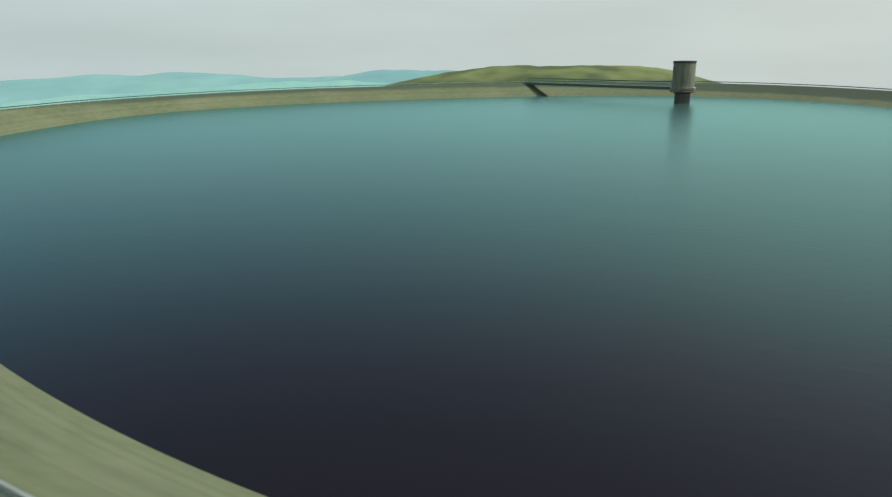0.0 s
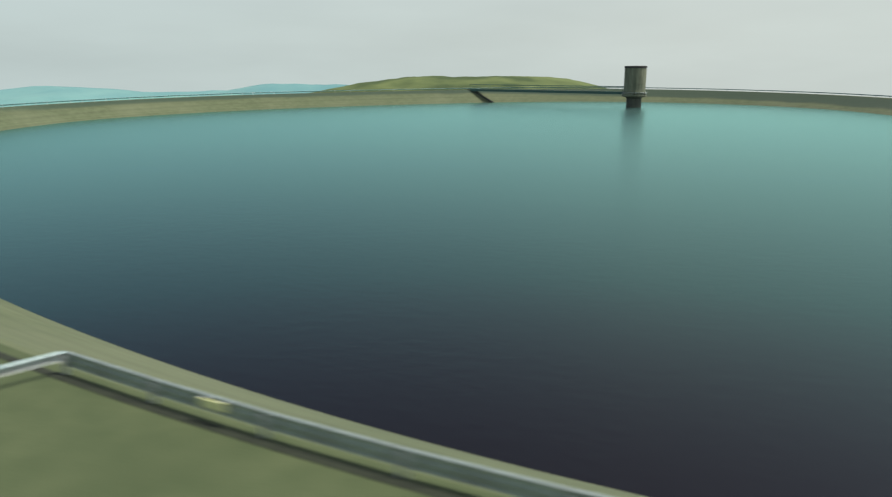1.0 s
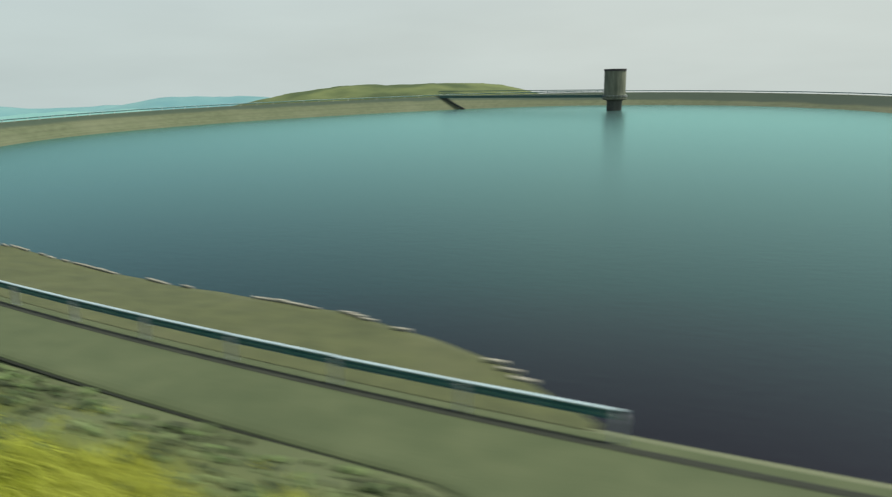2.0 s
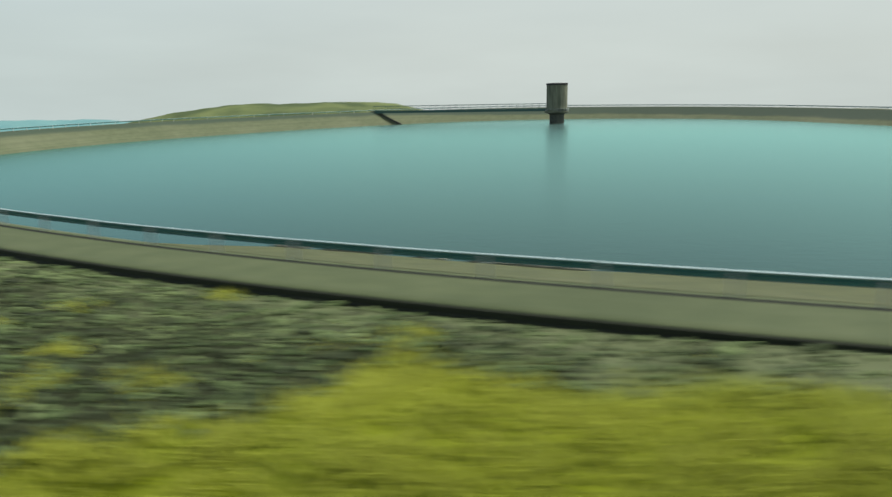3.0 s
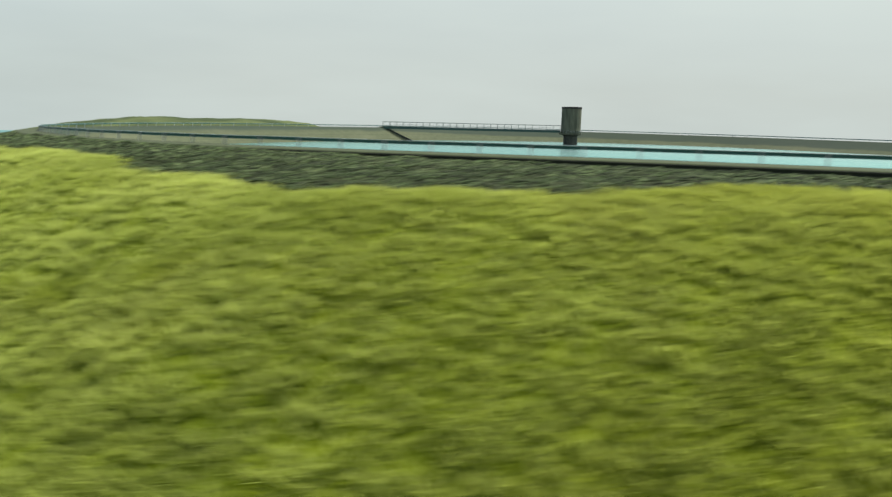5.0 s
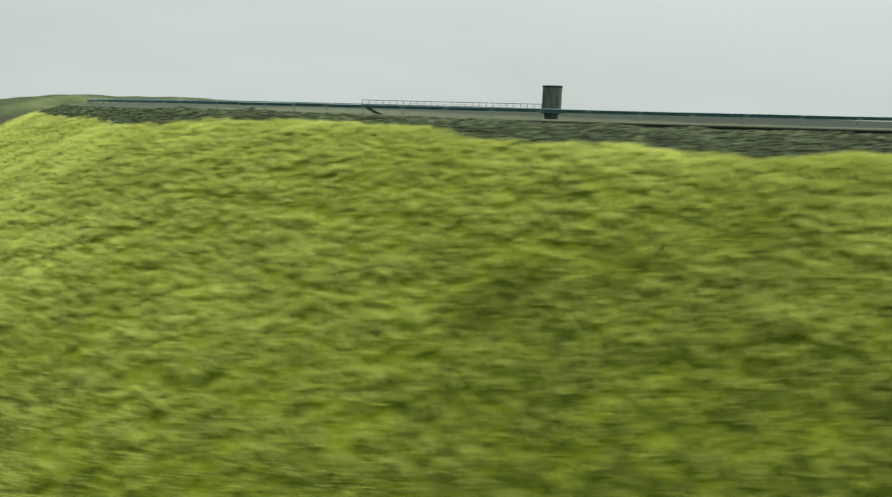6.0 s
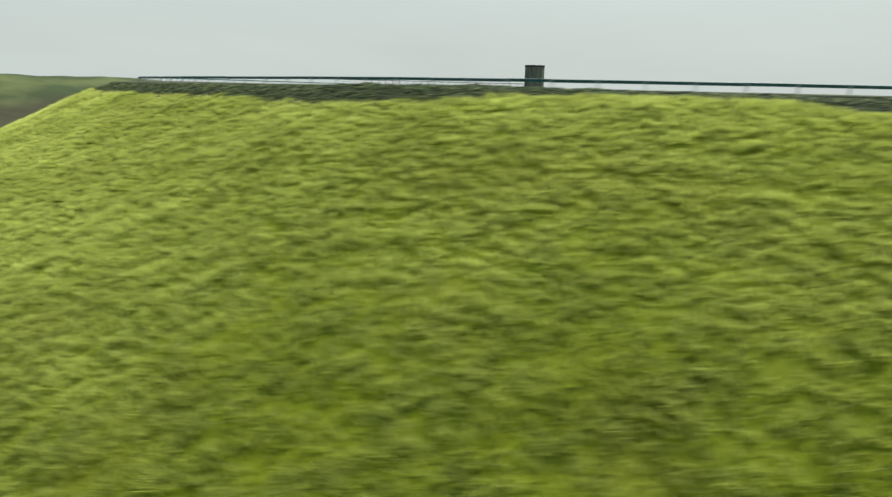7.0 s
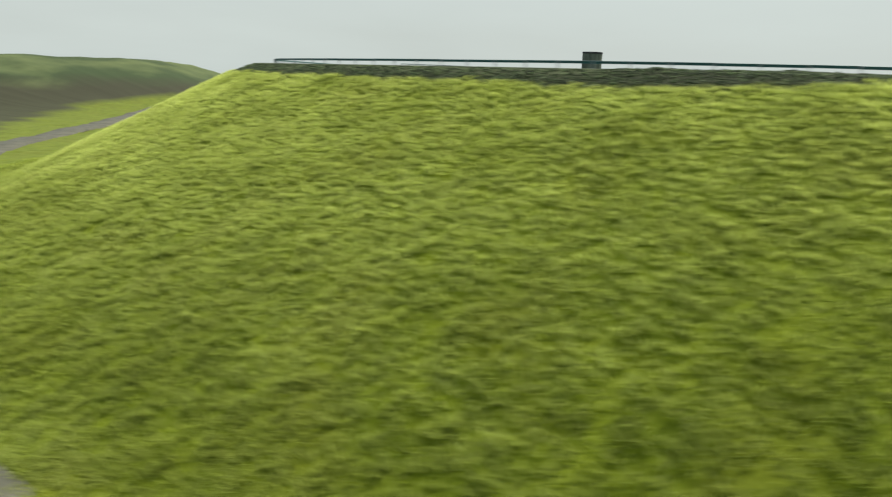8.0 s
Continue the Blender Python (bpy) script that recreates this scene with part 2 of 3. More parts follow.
def water_material():
    m = bpy.data.materials.new("reservoir_water")
    m.use_nodes = True
    nd, lk = m.node_tree.nodes, m.node_tree.links
    b = nd["Principled BSDF"]
    nd.remove(b)
    body = nd.new("ShaderNodeBsdfDiffuse")
    body.inputs[0].default_value = (0.0065, 0.0055, 0.007, 1)
    gloss = nd.new("ShaderNodeBsdfGlossy")
    gloss.inputs["Roughness"].default_value = 0.24
    fres = nd.new("ShaderNodeFresnel")
    fres.inputs[0].default_value = 1.37
    mix = nd.new("ShaderNodeMixShader")
    out = next(n for n in nd if n.type == "OUTPUT_MATERIAL")
    lk.new(fres.outputs[0], mix.inputs[0])
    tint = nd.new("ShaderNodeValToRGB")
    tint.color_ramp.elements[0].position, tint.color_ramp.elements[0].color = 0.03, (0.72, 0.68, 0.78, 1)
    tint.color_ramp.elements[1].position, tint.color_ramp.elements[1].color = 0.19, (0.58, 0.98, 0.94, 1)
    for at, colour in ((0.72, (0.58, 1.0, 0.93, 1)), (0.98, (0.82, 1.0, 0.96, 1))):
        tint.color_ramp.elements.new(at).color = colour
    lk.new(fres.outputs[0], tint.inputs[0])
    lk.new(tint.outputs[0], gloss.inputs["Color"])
    lk.new(body.outputs[0], mix.inputs[1])
    lk.new(gloss.outputs[0], mix.inputs[2])
    lk.new(mix.outputs[0], out.inputs["Surface"])
    tc = nd.new("ShaderNodeTexCoord")
    mp = nd.new("ShaderNodeMapping")
    mp.inputs["Scale"].default_value = (0.6, 1.0, 1.0)
    lk.new(tc.outputs["Object"], mp.inputs[0])
    n1 = nd.new("ShaderNodeTexNoise")
    n1.inputs["Scale"].default_value, n1.inputs["Detail"].default_value = 1.6, 4
    n2 = nd.new("ShaderNodeTexNoise")
    n2.inputs["Scale"].default_value, n2.inputs["Detail"].default_value = 0.05, 3
    lk.new(mp.outputs[0], n1.inputs["Vector"])
    lk.new(mp.outputs[0], n2.inputs["Vector"])
    ml = nd.new("ShaderNodeMath")
    ml.operation = "MULTIPLY"
    lk.new(n1.outputs[0], ml.inputs[0])
    lk.new(n2.outputs[0], ml.inputs[1])
    bp = nd.new("ShaderNodeBump")
    bp.inputs["Strength"].default_value, bp.inputs["Distance"].default_value = 0.28, 0.07
    lk.new(ml.outputs[0], bp.inputs["Height"])
    for node in (gloss, fres):
        lk.new(bp.outputs[0], node.inputs["Normal"])
    return m


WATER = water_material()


def slope_material():
    """Outer bank: earth and small stones on the berm, turf below it, mixed by the turf attribute."""
    m = GRASS.copy()
    m.name = "bank_turf_and_stones"
    nd, lk = m.node_tree.nodes, m.node_tree.links
    b = nd["Principled BSDF"]
    turf = b.inputs["Base Color"].links[0].from_socket
    at = nd.new("ShaderNodeAttribute")
    at.attribute_name = "turf"
    vo = nd.new("ShaderNodeTexVoronoi")
    vo.inputs["Scale"].default_value = 2.2
    tc = nd.new("ShaderNodeTexCoord")
    lk.new(tc.outputs["Object"], vo.inputs["Vector"])
    rp = nd.new("ShaderNodeValToRGB")
    rp.color_ramp.elements[0].color, rp.color_ramp.elements[1].color = (0.05, 0.062, 0.028, 1), (0.012, 0.017, 0.007, 1)
    rp.color_ramp.elements[1].position = 0.6
    lk.new(vo.outputs["Distance"], rp.inputs[0])
    mx = nd.new("ShaderNodeMixRGB")
    lk.new(at.outputs["Fac"], mx.inputs[0])
    grit = nd.new("ShaderNodeAttribute")
    grit.attribute_name = "dust"
    dm = nd.new("ShaderNodeMixRGB")
    dm.inputs[2].default_value = (0.098, 0.121, 0.060, 1)
    lk.new(grit.outputs["Fac"], dm.inputs[0])
    lk.new(rp.outputs[0], dm.inputs[1])
    lk.new(dm.outputs[0], mx.inputs[1])
    # Turf under the tussocks is darkened in colour for the shade at their bases.
    base_shade = nd.new("ShaderNodeMixRGB")
    base_shade.blend_type = "MULTIPLY"
    base_shade.inputs[2].default_value = (0.64, 0.65, 0.42, 1)
    sward = nd.new("ShaderNodeAttribute")
    sward.attribute_name = "sward"
    lk.new(sward.outputs["Fac"], base_shade.inputs[0])
    lk.new(turf, base_shade.inputs[1])
    lk.new(base_shade.outputs[0], mx.inputs[2])
    far = nd.new("ShaderNodeAttribute")
    far.attribute_name = "moor"
    n = nd.new("ShaderNodeTexNoise")
    n.inputs["Scale"].default_value, n.inputs["Detail"].default_value = 0.02, 8
    lk.new(tc.outputs["Object"], n.inputs["Vector"])
    rm = nd.new("ShaderNodeValToRGB")
    rm.color_ramp.elements[0].position, rm.color_ramp.elements[0].color = 0.44, (0.042, 0.066, 0.028, 1)
    rm.color_ramp.elements[1].position, rm.color_ramp.elements[1].color = 0.60, (0.118, 0.150, 0.058, 1)
    lk.new(n.outputs[0], rm.inputs[0])
    pos = nd.new("ShaderNodeSeparateXYZ")
    lk.new(tc.outputs["Object"], pos.inputs[0])
    wav = nd.new("ShaderNodeMath")
    wav.operation = "MULTIPLY_ADD"
    wav.inputs[1].default_value = 16.0
    lk.new(n.outputs[0], wav.inputs[0])
    lk.new(pos.outputs[2], wav.inputs[2])
    zone = nd.new("ShaderNodeMapRange")
    zone.inputs[1].default_value, zone.inputs[2].default_value = -7.0, -1.0
    lk.new(wav.outputs[0], zone.inputs[0])
    hea = nd.new("ShaderNodeMixRGB")
    hea.inputs[1].default_value = (0.045, 0.045, 0.028, 1)
    lk.new(zone.outputs[0], hea.inputs[0])
    lk.new(rm.outputs[0], hea.inputs[2])
    m2 = nd.new("ShaderNodeMixRGB")
    lk.new(far.outputs["Fac"], m2.inputs[0])
    lk.new(mx.outputs[0], m2.inputs[1])
    lk.new(hea.outputs[0], m2.inputs[2])
    lk.new(m2.outputs[0], b.inputs["Base Color"])
    return m


BANK = slope_material()
BANK.node_tree.nodes["Principled BSDF"].inputs["Sheen Weight"].default_value = 0.12


# ---- helpers for building ----
def mesh_object(name, verts, faces, mat, parent=None, smooth=False):
    me = bpy.data.meshes.new(name)
    me.from_pydata([tuple(v) for v in verts], [], faces)
    me.materials.append(mat)
    if smooth:
        me.polygons.foreach_set("use_smooth", [True] * len(me.polygons))
    me.update()
    ob = new(name, me)
    if parent:
        ob.parent = parent
    return ob


def part(name, bm, mat, parent, label="", smooth=False):
    me = bpy.data.meshes.new(name)
    bm.normal_update()
    bm.to_mesh(me)
    bm.free()
    me.materials.append(mat)
    if smooth:
        me.polygons.foreach_set("use_smooth", [True] * len(me.polygons))
    ob = new(name, me)
    ob.parent = parent
    if label:
        ob["label"] = label
    return ob


def box(bm, size, at=(0, 0, 0), turn=None, bevel=0.0):
    m = Matrix.Translation(at) @ (turn or Matrix.Identity(4)) @ Matrix.Diagonal((*size, 1))
    made = bmesh.ops.create_cube(bm, size=1, matrix=m)
    if bevel:
        edges = {e for v in made["verts"] for e in v.link_edges}
        bmesh.ops.bevel(bm, geom=list(edges), offset=bevel, segments=1, affect="EDGES")
    return bm


def lathe(bm, profile, seg=64):
    """A closed turned body from (radius, height) pairs."""
    rings = []
    for r, z in profile:
        rings.append([bm.verts.new((r * math.cos(2 * math.pi * i / seg), r * math.sin(2 * math.pi * i / seg), z)) for i in range(seg)])
    for a, b in zip(rings, rings[1:]):
        for i in range(seg):
            bm.faces.new((a[i], a[(i + 1) % seg], b[(i + 1) % seg], b[i]))
    bm.faces.new(rings[0][::-1])
    bm.faces.new(rings[-1])
    return bm


# ---- plan of the reservoir: crest line as radii round the middle ----
MID = np.array([-12.9, -98.9])
RADII = np.array([131.3, 119.9, 119.6, 129.9, 140.0, 145.8, 145.4, 137.6, 127.0, 120.2, 117.6, 118.8, 121.4, 123.2, 122.4, 123.7, 121.1, 123.3, 132.6, 145.3, 160.6, 168.7, 164.0, 149.1])
WATER_Z = -4.71
N = 1440


def crest_line(count):
    spec = np.fft.rfft(RADII)
    wide = np.zeros(count // 2 + 1, complex)
    wide[:len(spec)] = spec
    wide[len(RADII) // 2] *= 0.5
    r = np.fft.irfft(wide, count) * count / len(RADII)
    th = 2 * np.pi * np.arange(count) / count
    p = MID + r[:, None] * np.stack([np.cos(th), np.sin(th)], 1)
    tan = np.roll(p, -1, 0) - np.roll(p, 1, 0)
    tan /= np.linalg.norm(tan, axis=1, keepdims=True)
    return p, tan, np.stack([tan[:, 1], -tan[:, 0]], 1)


CREST, ALONG, OUT = crest_line(N)
SWING = np.degrees(np.arctan2(-CREST[:, 0], -(CREST[:, 1] + 103.2)))
BERM = np.interp(SWING, [-60, -20, 4, 12, 33, 40, 50, 60, 75], [5.2, 8.6, 12.9, 12.9, 24.1, 18.9, 12.9, 4.3, 3.9])
TURF_AT = [-60, -5.7, -4.6, -3.8, -3.0, -2.2, -1.4, -0.6, 0.5, 1.2, 2.0, 2.8, 3.4, 3.9, 4.2, 4.4, 4.6, 5.0, 5.4, 5.8, 6.3, 6.8, 7.2, 7.6, 7.9, 8.6, 9.0, 9.4, 9.8, 10.2, 10.8, 11.5, 12.2, 13.0, 14.1, 14.9, 15.7, 16.5, 17.5, 18.6, 19.1, 19.5, 20.8, 22.6, 24.4, 26, 28.4, 30, 31.5, 33, 35, 36.5, 38, 41, 43, 44.8, 47.5, 50, 52, 54.5, 57, 59.5, 63, 68, 75, 100]
TURF_D = [4.9, 5.7, 5.7, 6.3, 5.4, 5.6, 6.2, 6.2, 6.1, 6.5, 7.0, 7.2, 6.3, 5.7, 7.2, 8.6, 10.6, 11.0, 10.6, 12.4, 12.4, 14.2, 14.0, 12.1, 13.4, 14.5, 15.2, 15.5, 15.4, 13.8, 13.7, 15.0, 16.0, 16.8, 17.4, 17.9, 17.7, 17.1, 16.4, 14.8, 12.8, 11.6, 11.4, 11.6, 12.4, 14.8, 17.4, 19.2, 20.0, 21.4, 21.8, 19.8, 19.0, 17.0, 14.6, 13.2, 12.4, 12.8, 12.8, 11.8, 9.8, 8.4, 7.1, 7.3, 6.9, 7.6]
TURF_EDGE = np.interp(SWING, TURF_AT, TURF_D)
LIP = np.interp(SWING, [-8, -2, 3, 30, 40, 48, 57], [-0.05, -0.16, -0.4, -0.42, -0.2, 0.1, 0.38])
k = np.clip((CREST[:, 1] + 189) / 77, 0, 1)
CREST_Z = -0.008 * np.maximum(CREST[:, 0] + 17, 0) * k * k * (3 - 2 * k)
CREST_Z = CREST_Z - 0.35 * np.exp(-((CREST[:, 1] + 125) / 45) ** 2) * (CREST[:, 0] < -60)
ROAD_W = 3.15
lay_by = np.clip(np.minimum((CREST[:, 0] - 19) / 9, (80 - CREST[:, 0]) / 20), 0, 1) * (CREST[:, 1] < -150)
LAY_BY = 5.5 * lay_by * lay_by * (3 - 2 * lay_by)


def fbm(x, y, size, octaves=3):
    return sum(noise.noise((x / size * 2 ** o, y / size * 2 ** o, 3.7 * o)) / 2 ** o for o in range(octaves))


def strip(name, offsets, mat, closed_z=True, first=0, last=None, parent=None):
    """A band along the crest through (offset, height) pairs, from one station to another."""
    ids = list(range(N)) if last is None else [i % N for i in range(first, last + 1)]
    verts, faces, w = [], [], len(offsets)
    for i in ids:
        for off, z in offsets:
            q = CREST[i] + OUT[i] * (off + (LAY_BY[i] if off > 2.5 else 0))
            verts.append((q[0], q[1], z + CREST_Z[i]))
    n = len(ids)
    for a in range(n if last is None else n - 1):
        b = (a + 1) % n
        for j in range(w - 1):
            faces.append((a * w + j, b * w + j, b * w + j + 1, a * w + j + 1))
    return mesh_object(name, verts, faces, mat, parent)


def station(x, y):
    return int(np.argmin((CREST[:, 0] - x) ** 2 + (CREST[:, 1] - y) ** 2))


# ---- ground: one sheet from the road's edge over berm, bank and moor to the horizon ----
def bank_height(i, d):
    """Height of the outer ground d metres outside the crest line at station i, without roughness."""
    b = BERM[i]
    berm = LIP[i] - 0.022 * (d - ROAD_W)
    over = d - b
    soft = 0.5 * (over + math.sqrt(over * over + 9)) if over > -40 else 0
    z = berm - soft / 2.0
    foot = -25.0
    # soft minimum into the foot of the bank
    t = z - foot
    return foot + 0.5 * (t + math.sqrt(t * t + 6)) if t > -60 else foot


def hills(x, y):
    """Neighbouring hills and the fall of the land away from the hilltop."""
    r = math.hypot(x + 13, y + 99)
    z = -280 * min(1, max(0, (r - 500) / 2500))
    for hx, hy, h, sx, sy in ((-203, 280, 19.0, 80, 95), (-292, 275, 15.2, 84, 90), (-142, 272, 9.5, 50, 90), (-125, 368, 15.5, 60, 80), (-284, 690, 43, 160, 120), (262, 370, 15, 110, 90), (470, 610, 20, 170, 140)):
        z += h * math.exp(-((x - hx) / sx) ** 2 - ((y - hy) / sy) ** 2)
    return z + 2.4 * fbm(x, y, 150, 4) * min(1, max(0, (r - 190) / 180))


TRACK = [(-157.5, -208), (-171, -188), (-184, -160), (-194, -120), (-199, -60), (-195, -8), (-187, 25), (-178, 60), (-168, 98), (-150, 150)]
TRACK_Y = [y for x, y in TRACK]
TRACK_D = [float((np.array(p) - CREST[station(*p)]) @ OUT[station(*p)]) for p in TRACK]
DS = [ROAD_W] + list(np.arange(ROAD_W + 0.8, 78, 1.25)) + list(78 * 1.075 ** np.arange(1, 57))
verts, turf, moor, dust, sward = [], [], [], [], []
for i in range(N):
    for d in DS:
        q = CREST[i] + OUT[i] * (d + LAY_BY[i])
        z = (bank_height(i, d) if d > ROAD_W else min(LIP[i], -0.07)) + CREST_Z[i] * max(0, 1 - d / 40)
        z += hills(*q)
        near = 1 if d > ROAD_W else 0
        z += near * (0.22 * fbm(q[0], q[1], 3.1, 2) + 0.5 * min(1, d / 30) * fbm(q[0] + 50, q[1], 14.0, 2))
        verts.append((q[0], q[1], z))
        edge = d - TURF_EDGE[i] + 1.1 * fbm(q[0], q[1] + 9, 4.0, 3)
        turf.append(min(1, max(0, 0.5 + edge / 1.6)))
        sward.append(min(1, max(0.4, (64 - d) / 4)))
        spill = 5.5 if SWING[i] < 2 else 2.6
        dust.append(min(1, max(0, 1.15 - (d - ROAD_W) / spill + 0.9 * fbm(q[0], q[1], 2.2, 2))))
        moor.append(min(1, max(0.34 * min(1, max(0, (d - 60) / 6)), (d - (float(np.interp(q[1], TRACK_Y, TRACK_D)) if q[0] < -100 else 60) - 20 - 6 * fbm(q[0], q[1], 30, 2)) / 5)))
w = len(DS)
faces = [(i * w + j, i * w + j + 1, ((i + 1) % N) * w + j + 1, ((i + 1) % N) * w + j) for i in range(N) for j in range(w - 1)]
faces = [f[::-1] for f in faces]
ground = mesh_object("ground", verts, faces, BANK, smooth=True)
for key, values in (("turf", turf), ("moor", moor), ("dust", dust), ("sward", sward)):
    a = ground.data.attributes.new(key, "FLOAT", "POINT")
    a.data.foreach_set("value", values)
tagged(ground, "rough grass bank and moorland round the reservoir", "ground", kind="structure")
GROUND_VERTS = np.array(verts)
GZ = np.array([v[2] for v in verts]).reshape(N, w)
GT = np.array(turf).reshape(N, w)
GD = np.array(dust).reshape(N, w)

# ---- basin: sloping lining, water, crest road ----
down = [(-0.25, 0.02), (-0.6, -0.05)] + [(-0.6 - 8.6 * f, -0.05 - 4.9 * f) for f in np.linspace(0.06, 1, 15)] + [(-20.0, -10.7)]
lining = strip("reservoir_lining", down, LINING)
moss, depth = [], []
for i in range(N):
    # the upper slope is mossy on the far side, most of all in the north-east
    far_side = min(1, max(0, (CREST[i][1] + 175) / 50))
    rim = far_side * (1.7 + 2.8 * min(1, max(0, (CREST[i][0] + 80) / 60))) + 0.5 * fbm(CREST[i][0], CREST[i][1], 12.0, 2)
    for off, z in down:
        moss.append(far_side * min(1, max(0, 0.5 + (rim + off + 0.6) / 0.9)))
        depth.append(-off + 0.25 * fbm(CREST[i][0], CREST[i][1], 25.0, 2))
for key, values in (("moss", moss), ("depth", depth)):
    lining.data.attributes.new(key, "FLOAT", "POINT").data.foreach_set("value", values)
tagged(lining, "sloping khaki asphalt lining of the reservoir", "embankment", kind="structure")
ring = [CREST[i] - OUT[i] * 6.0 for i in range(0, N, 4)]
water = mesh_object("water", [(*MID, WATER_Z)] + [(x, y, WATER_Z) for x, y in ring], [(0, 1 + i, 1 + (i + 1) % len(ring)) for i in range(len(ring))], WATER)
tagged(water, "dark still reservoir water with fine ripples", "water", kind="structure")
road = strip("crest_road", [(-0.25, -0.3), (-0.25, 0.03), (0.3, 0.06), (1.6, 0.08), (2.9, 0.05), (3.08, 0.02), (3.18, -0.03), (3.19, -0.06)], ROAD)
tagged(road, "dusty olive-grey crest road with a crumbling edge", "road", kind="structure")
# Drop at the road's edge, with its shade put into the near-black colour.
verge = strip("road_edge", [(3.19, -0.055), (3.24, -0.09), (3.20, -0.30), (3.27, -0.36), (3.30, -0.9)], NEAR_BLACK)
tagged(verge, "undercut earth edge of the crest road, shade in its colour", "verge", kind="structure")
# Thin dark strip raised on the road along the barrier foot.
gutter = strip("gutter", [(0.16, 0.062), (0.2, 0.075), (0.42, 0.078), (0.47, 0.068)], NEAR_BLACK)
tagged(gutter, "thin dark line along the barrier foot", "gutter", kind="structure")

# mossy terrace inside the barrier, falling gently to a stone edge above the water
s0, s1 = station(-24.5, -227), station(22.4, -238)
shelf_ids = list(range(s0, s1 + 1))
TERRACE_OUT = []
verts, faces = [], []
for n, i in enumerate(shelf_ids):
    x = CREST[i][0]
    reach = float(np.interp(x, [-24.5, -22.5, -19, -8, 0, 5, 10, 15, 18, 20.5, 22.3], [1.2, 6.4, 8.0, 7.9, 7.5, 7.0, 6.7, 5.2, 3.8, 2.0, 0.6])) + 0.12 * fbm(x, 0, 3.0, 2)
    edge_z = float(np.interp(x, [-24.5, -22.5, -19, -8, 0, 5, 10, 15, 18, 20.5, 22.3], [-0.2, -1.2, -1.55, -1.5, -1.2, -0.8, -0.65, -0.4, -0.22, -0.12, -0.05]))
    TERRACE_OUT.append((reach, edge_z))
    for f, z in ((0.0, 0.03), (0.05, 0.02 + 0.04 * edge_z), (0.2, 0.21 * edge_z), (0.45, 0.46 * edge_z), (0.7, 0.71 * edge_z), (0.9, 0.91 * edge_z), (1.0, edge_z), (1.02, edge_z - 0.15), (1.18, -4.9)):
        d = 0.3 + (reach - 0.3) * f
        q = CREST[i] - OUT[i] * d
        verts.append((q[0], q[1], z + (0.05 * fbm(q[0], q[1], 1.6, 2) if 0.1 < f < 1 else 0)))
w0 = 9
for n in range(len(shelf_ids) - 1):
    for j in range(w0 - 1):
        a = n * w0 + j
        faces.append((a, a + 1, a + w0 + 1, a + w0))
shelf = mesh_object("terrace", verts, faces, BENCH, smooth=True)
tagged(shelf, "dark olive mossy terrace inside the barrier above the water", "terrace", kind="structure")
stone = bmesh.new()
box(stone, (0.7, 0.16, 0.12), bevel=0.015)
stone_mesh = bpy.data.meshes.new("kerb_stone")
stone.to_mesh(stone_mesh)
stone.free()
stone_mesh.materials.append(KERB)
for n in range(4, len(shelf_ids) - 4):
    i = shelf_ids[n]
    if random.random() < 0.35 + 0.5 * (fbm(CREST[i][0], 5, 6.0, 2) > 0.05):
        continue
    q = CREST[i] - OUT[i] * (TERRACE_OUT[n][0] - 0.08)
    ob = new("kerb_stone", stone_mesh)
    ob.parent = shelf
    ob.matrix_local = pose(q[0], q[1], TERRACE_OUT[n][1] + 0.05 + random.uniform(-0.02, 0.03), random.uniform(-2, 2), random.uniform(-2, 2), math.degrees(math.atan2(ALONG[i][1], ALONG[i][0])) + random.uniform(-3, 3))


# ---- crash barrier: corrugated beams on posts ----
def beam_mesh(length, mat, deep=1.0):
    """A corrugated rail of the given length along x, its top at 0."""
    bm = bmesh.new()
    prof = [(0.0, 0.0), (0.05, -0.01), (0.05, -0.1), (0.0, -0.14), (0.0, -0.17), (0.05, -0.21), (0.05, -0.29), (0.0, -0.31)]
    loop = prof + [(y - 0.012, z - 0.012) for y, z in prof[::-1]]
    ends = []
    for x in (-length / 2, length / 2):
        ends.append([bm.verts.new((x, y, z * deep)) for y, z in loop])
    n = len(loop)
    for i in range(n):
        bm.faces.new((ends[0][i], ends[0][(i + 1) % n], ends[1][(i + 1) % n], ends[1][i]))
    for e in ends:
        for i in range(len(prof) - 1):
            bm.faces.new((e[i], e[i + 1], e[n - 2 - i], e[n - 1 - i]))
    bmesh.ops.recalc_face_normals(bm, faces=bm.faces)
    me = bpy.data.meshes.new("beam")
    bm.to_mesh(me)
    bm.free()
    me.materials.append(mat)
    return me


def post_mesh(height):
    bm = bmesh.new()
    for y in (-0.05, 0.05):
        box(bm, (0.09, 0.012, height), (0, y, -height / 2))
    box(bm, (0.012, 0.1, height), (0, 0, -height / 2))
    box(bm, (0.12, 0.10, 0.2), (0, 0.075, -0.2))
    me = bpy.data.meshes.new("post")
    bm.to_mesh(me)
    bm.free()
    me.materials.append(STEEL)
    return me


POST = post_mesh(1.3)
BEAMS = {}


# Cap strip added along the beam top to carry its bright sunlit edge.
def cap_mesh(length, mat):
    bm = bmesh.new()
    box(bm, (length, 0.13, 0.045), (0, -0.01, 0.02), bevel=0.014)
    me = bpy.data.meshes.new("cap_rail")
    bm.to_mesh(me)
    bm.free()
    me.materials.append(mat)
    return me


CAPS = {}


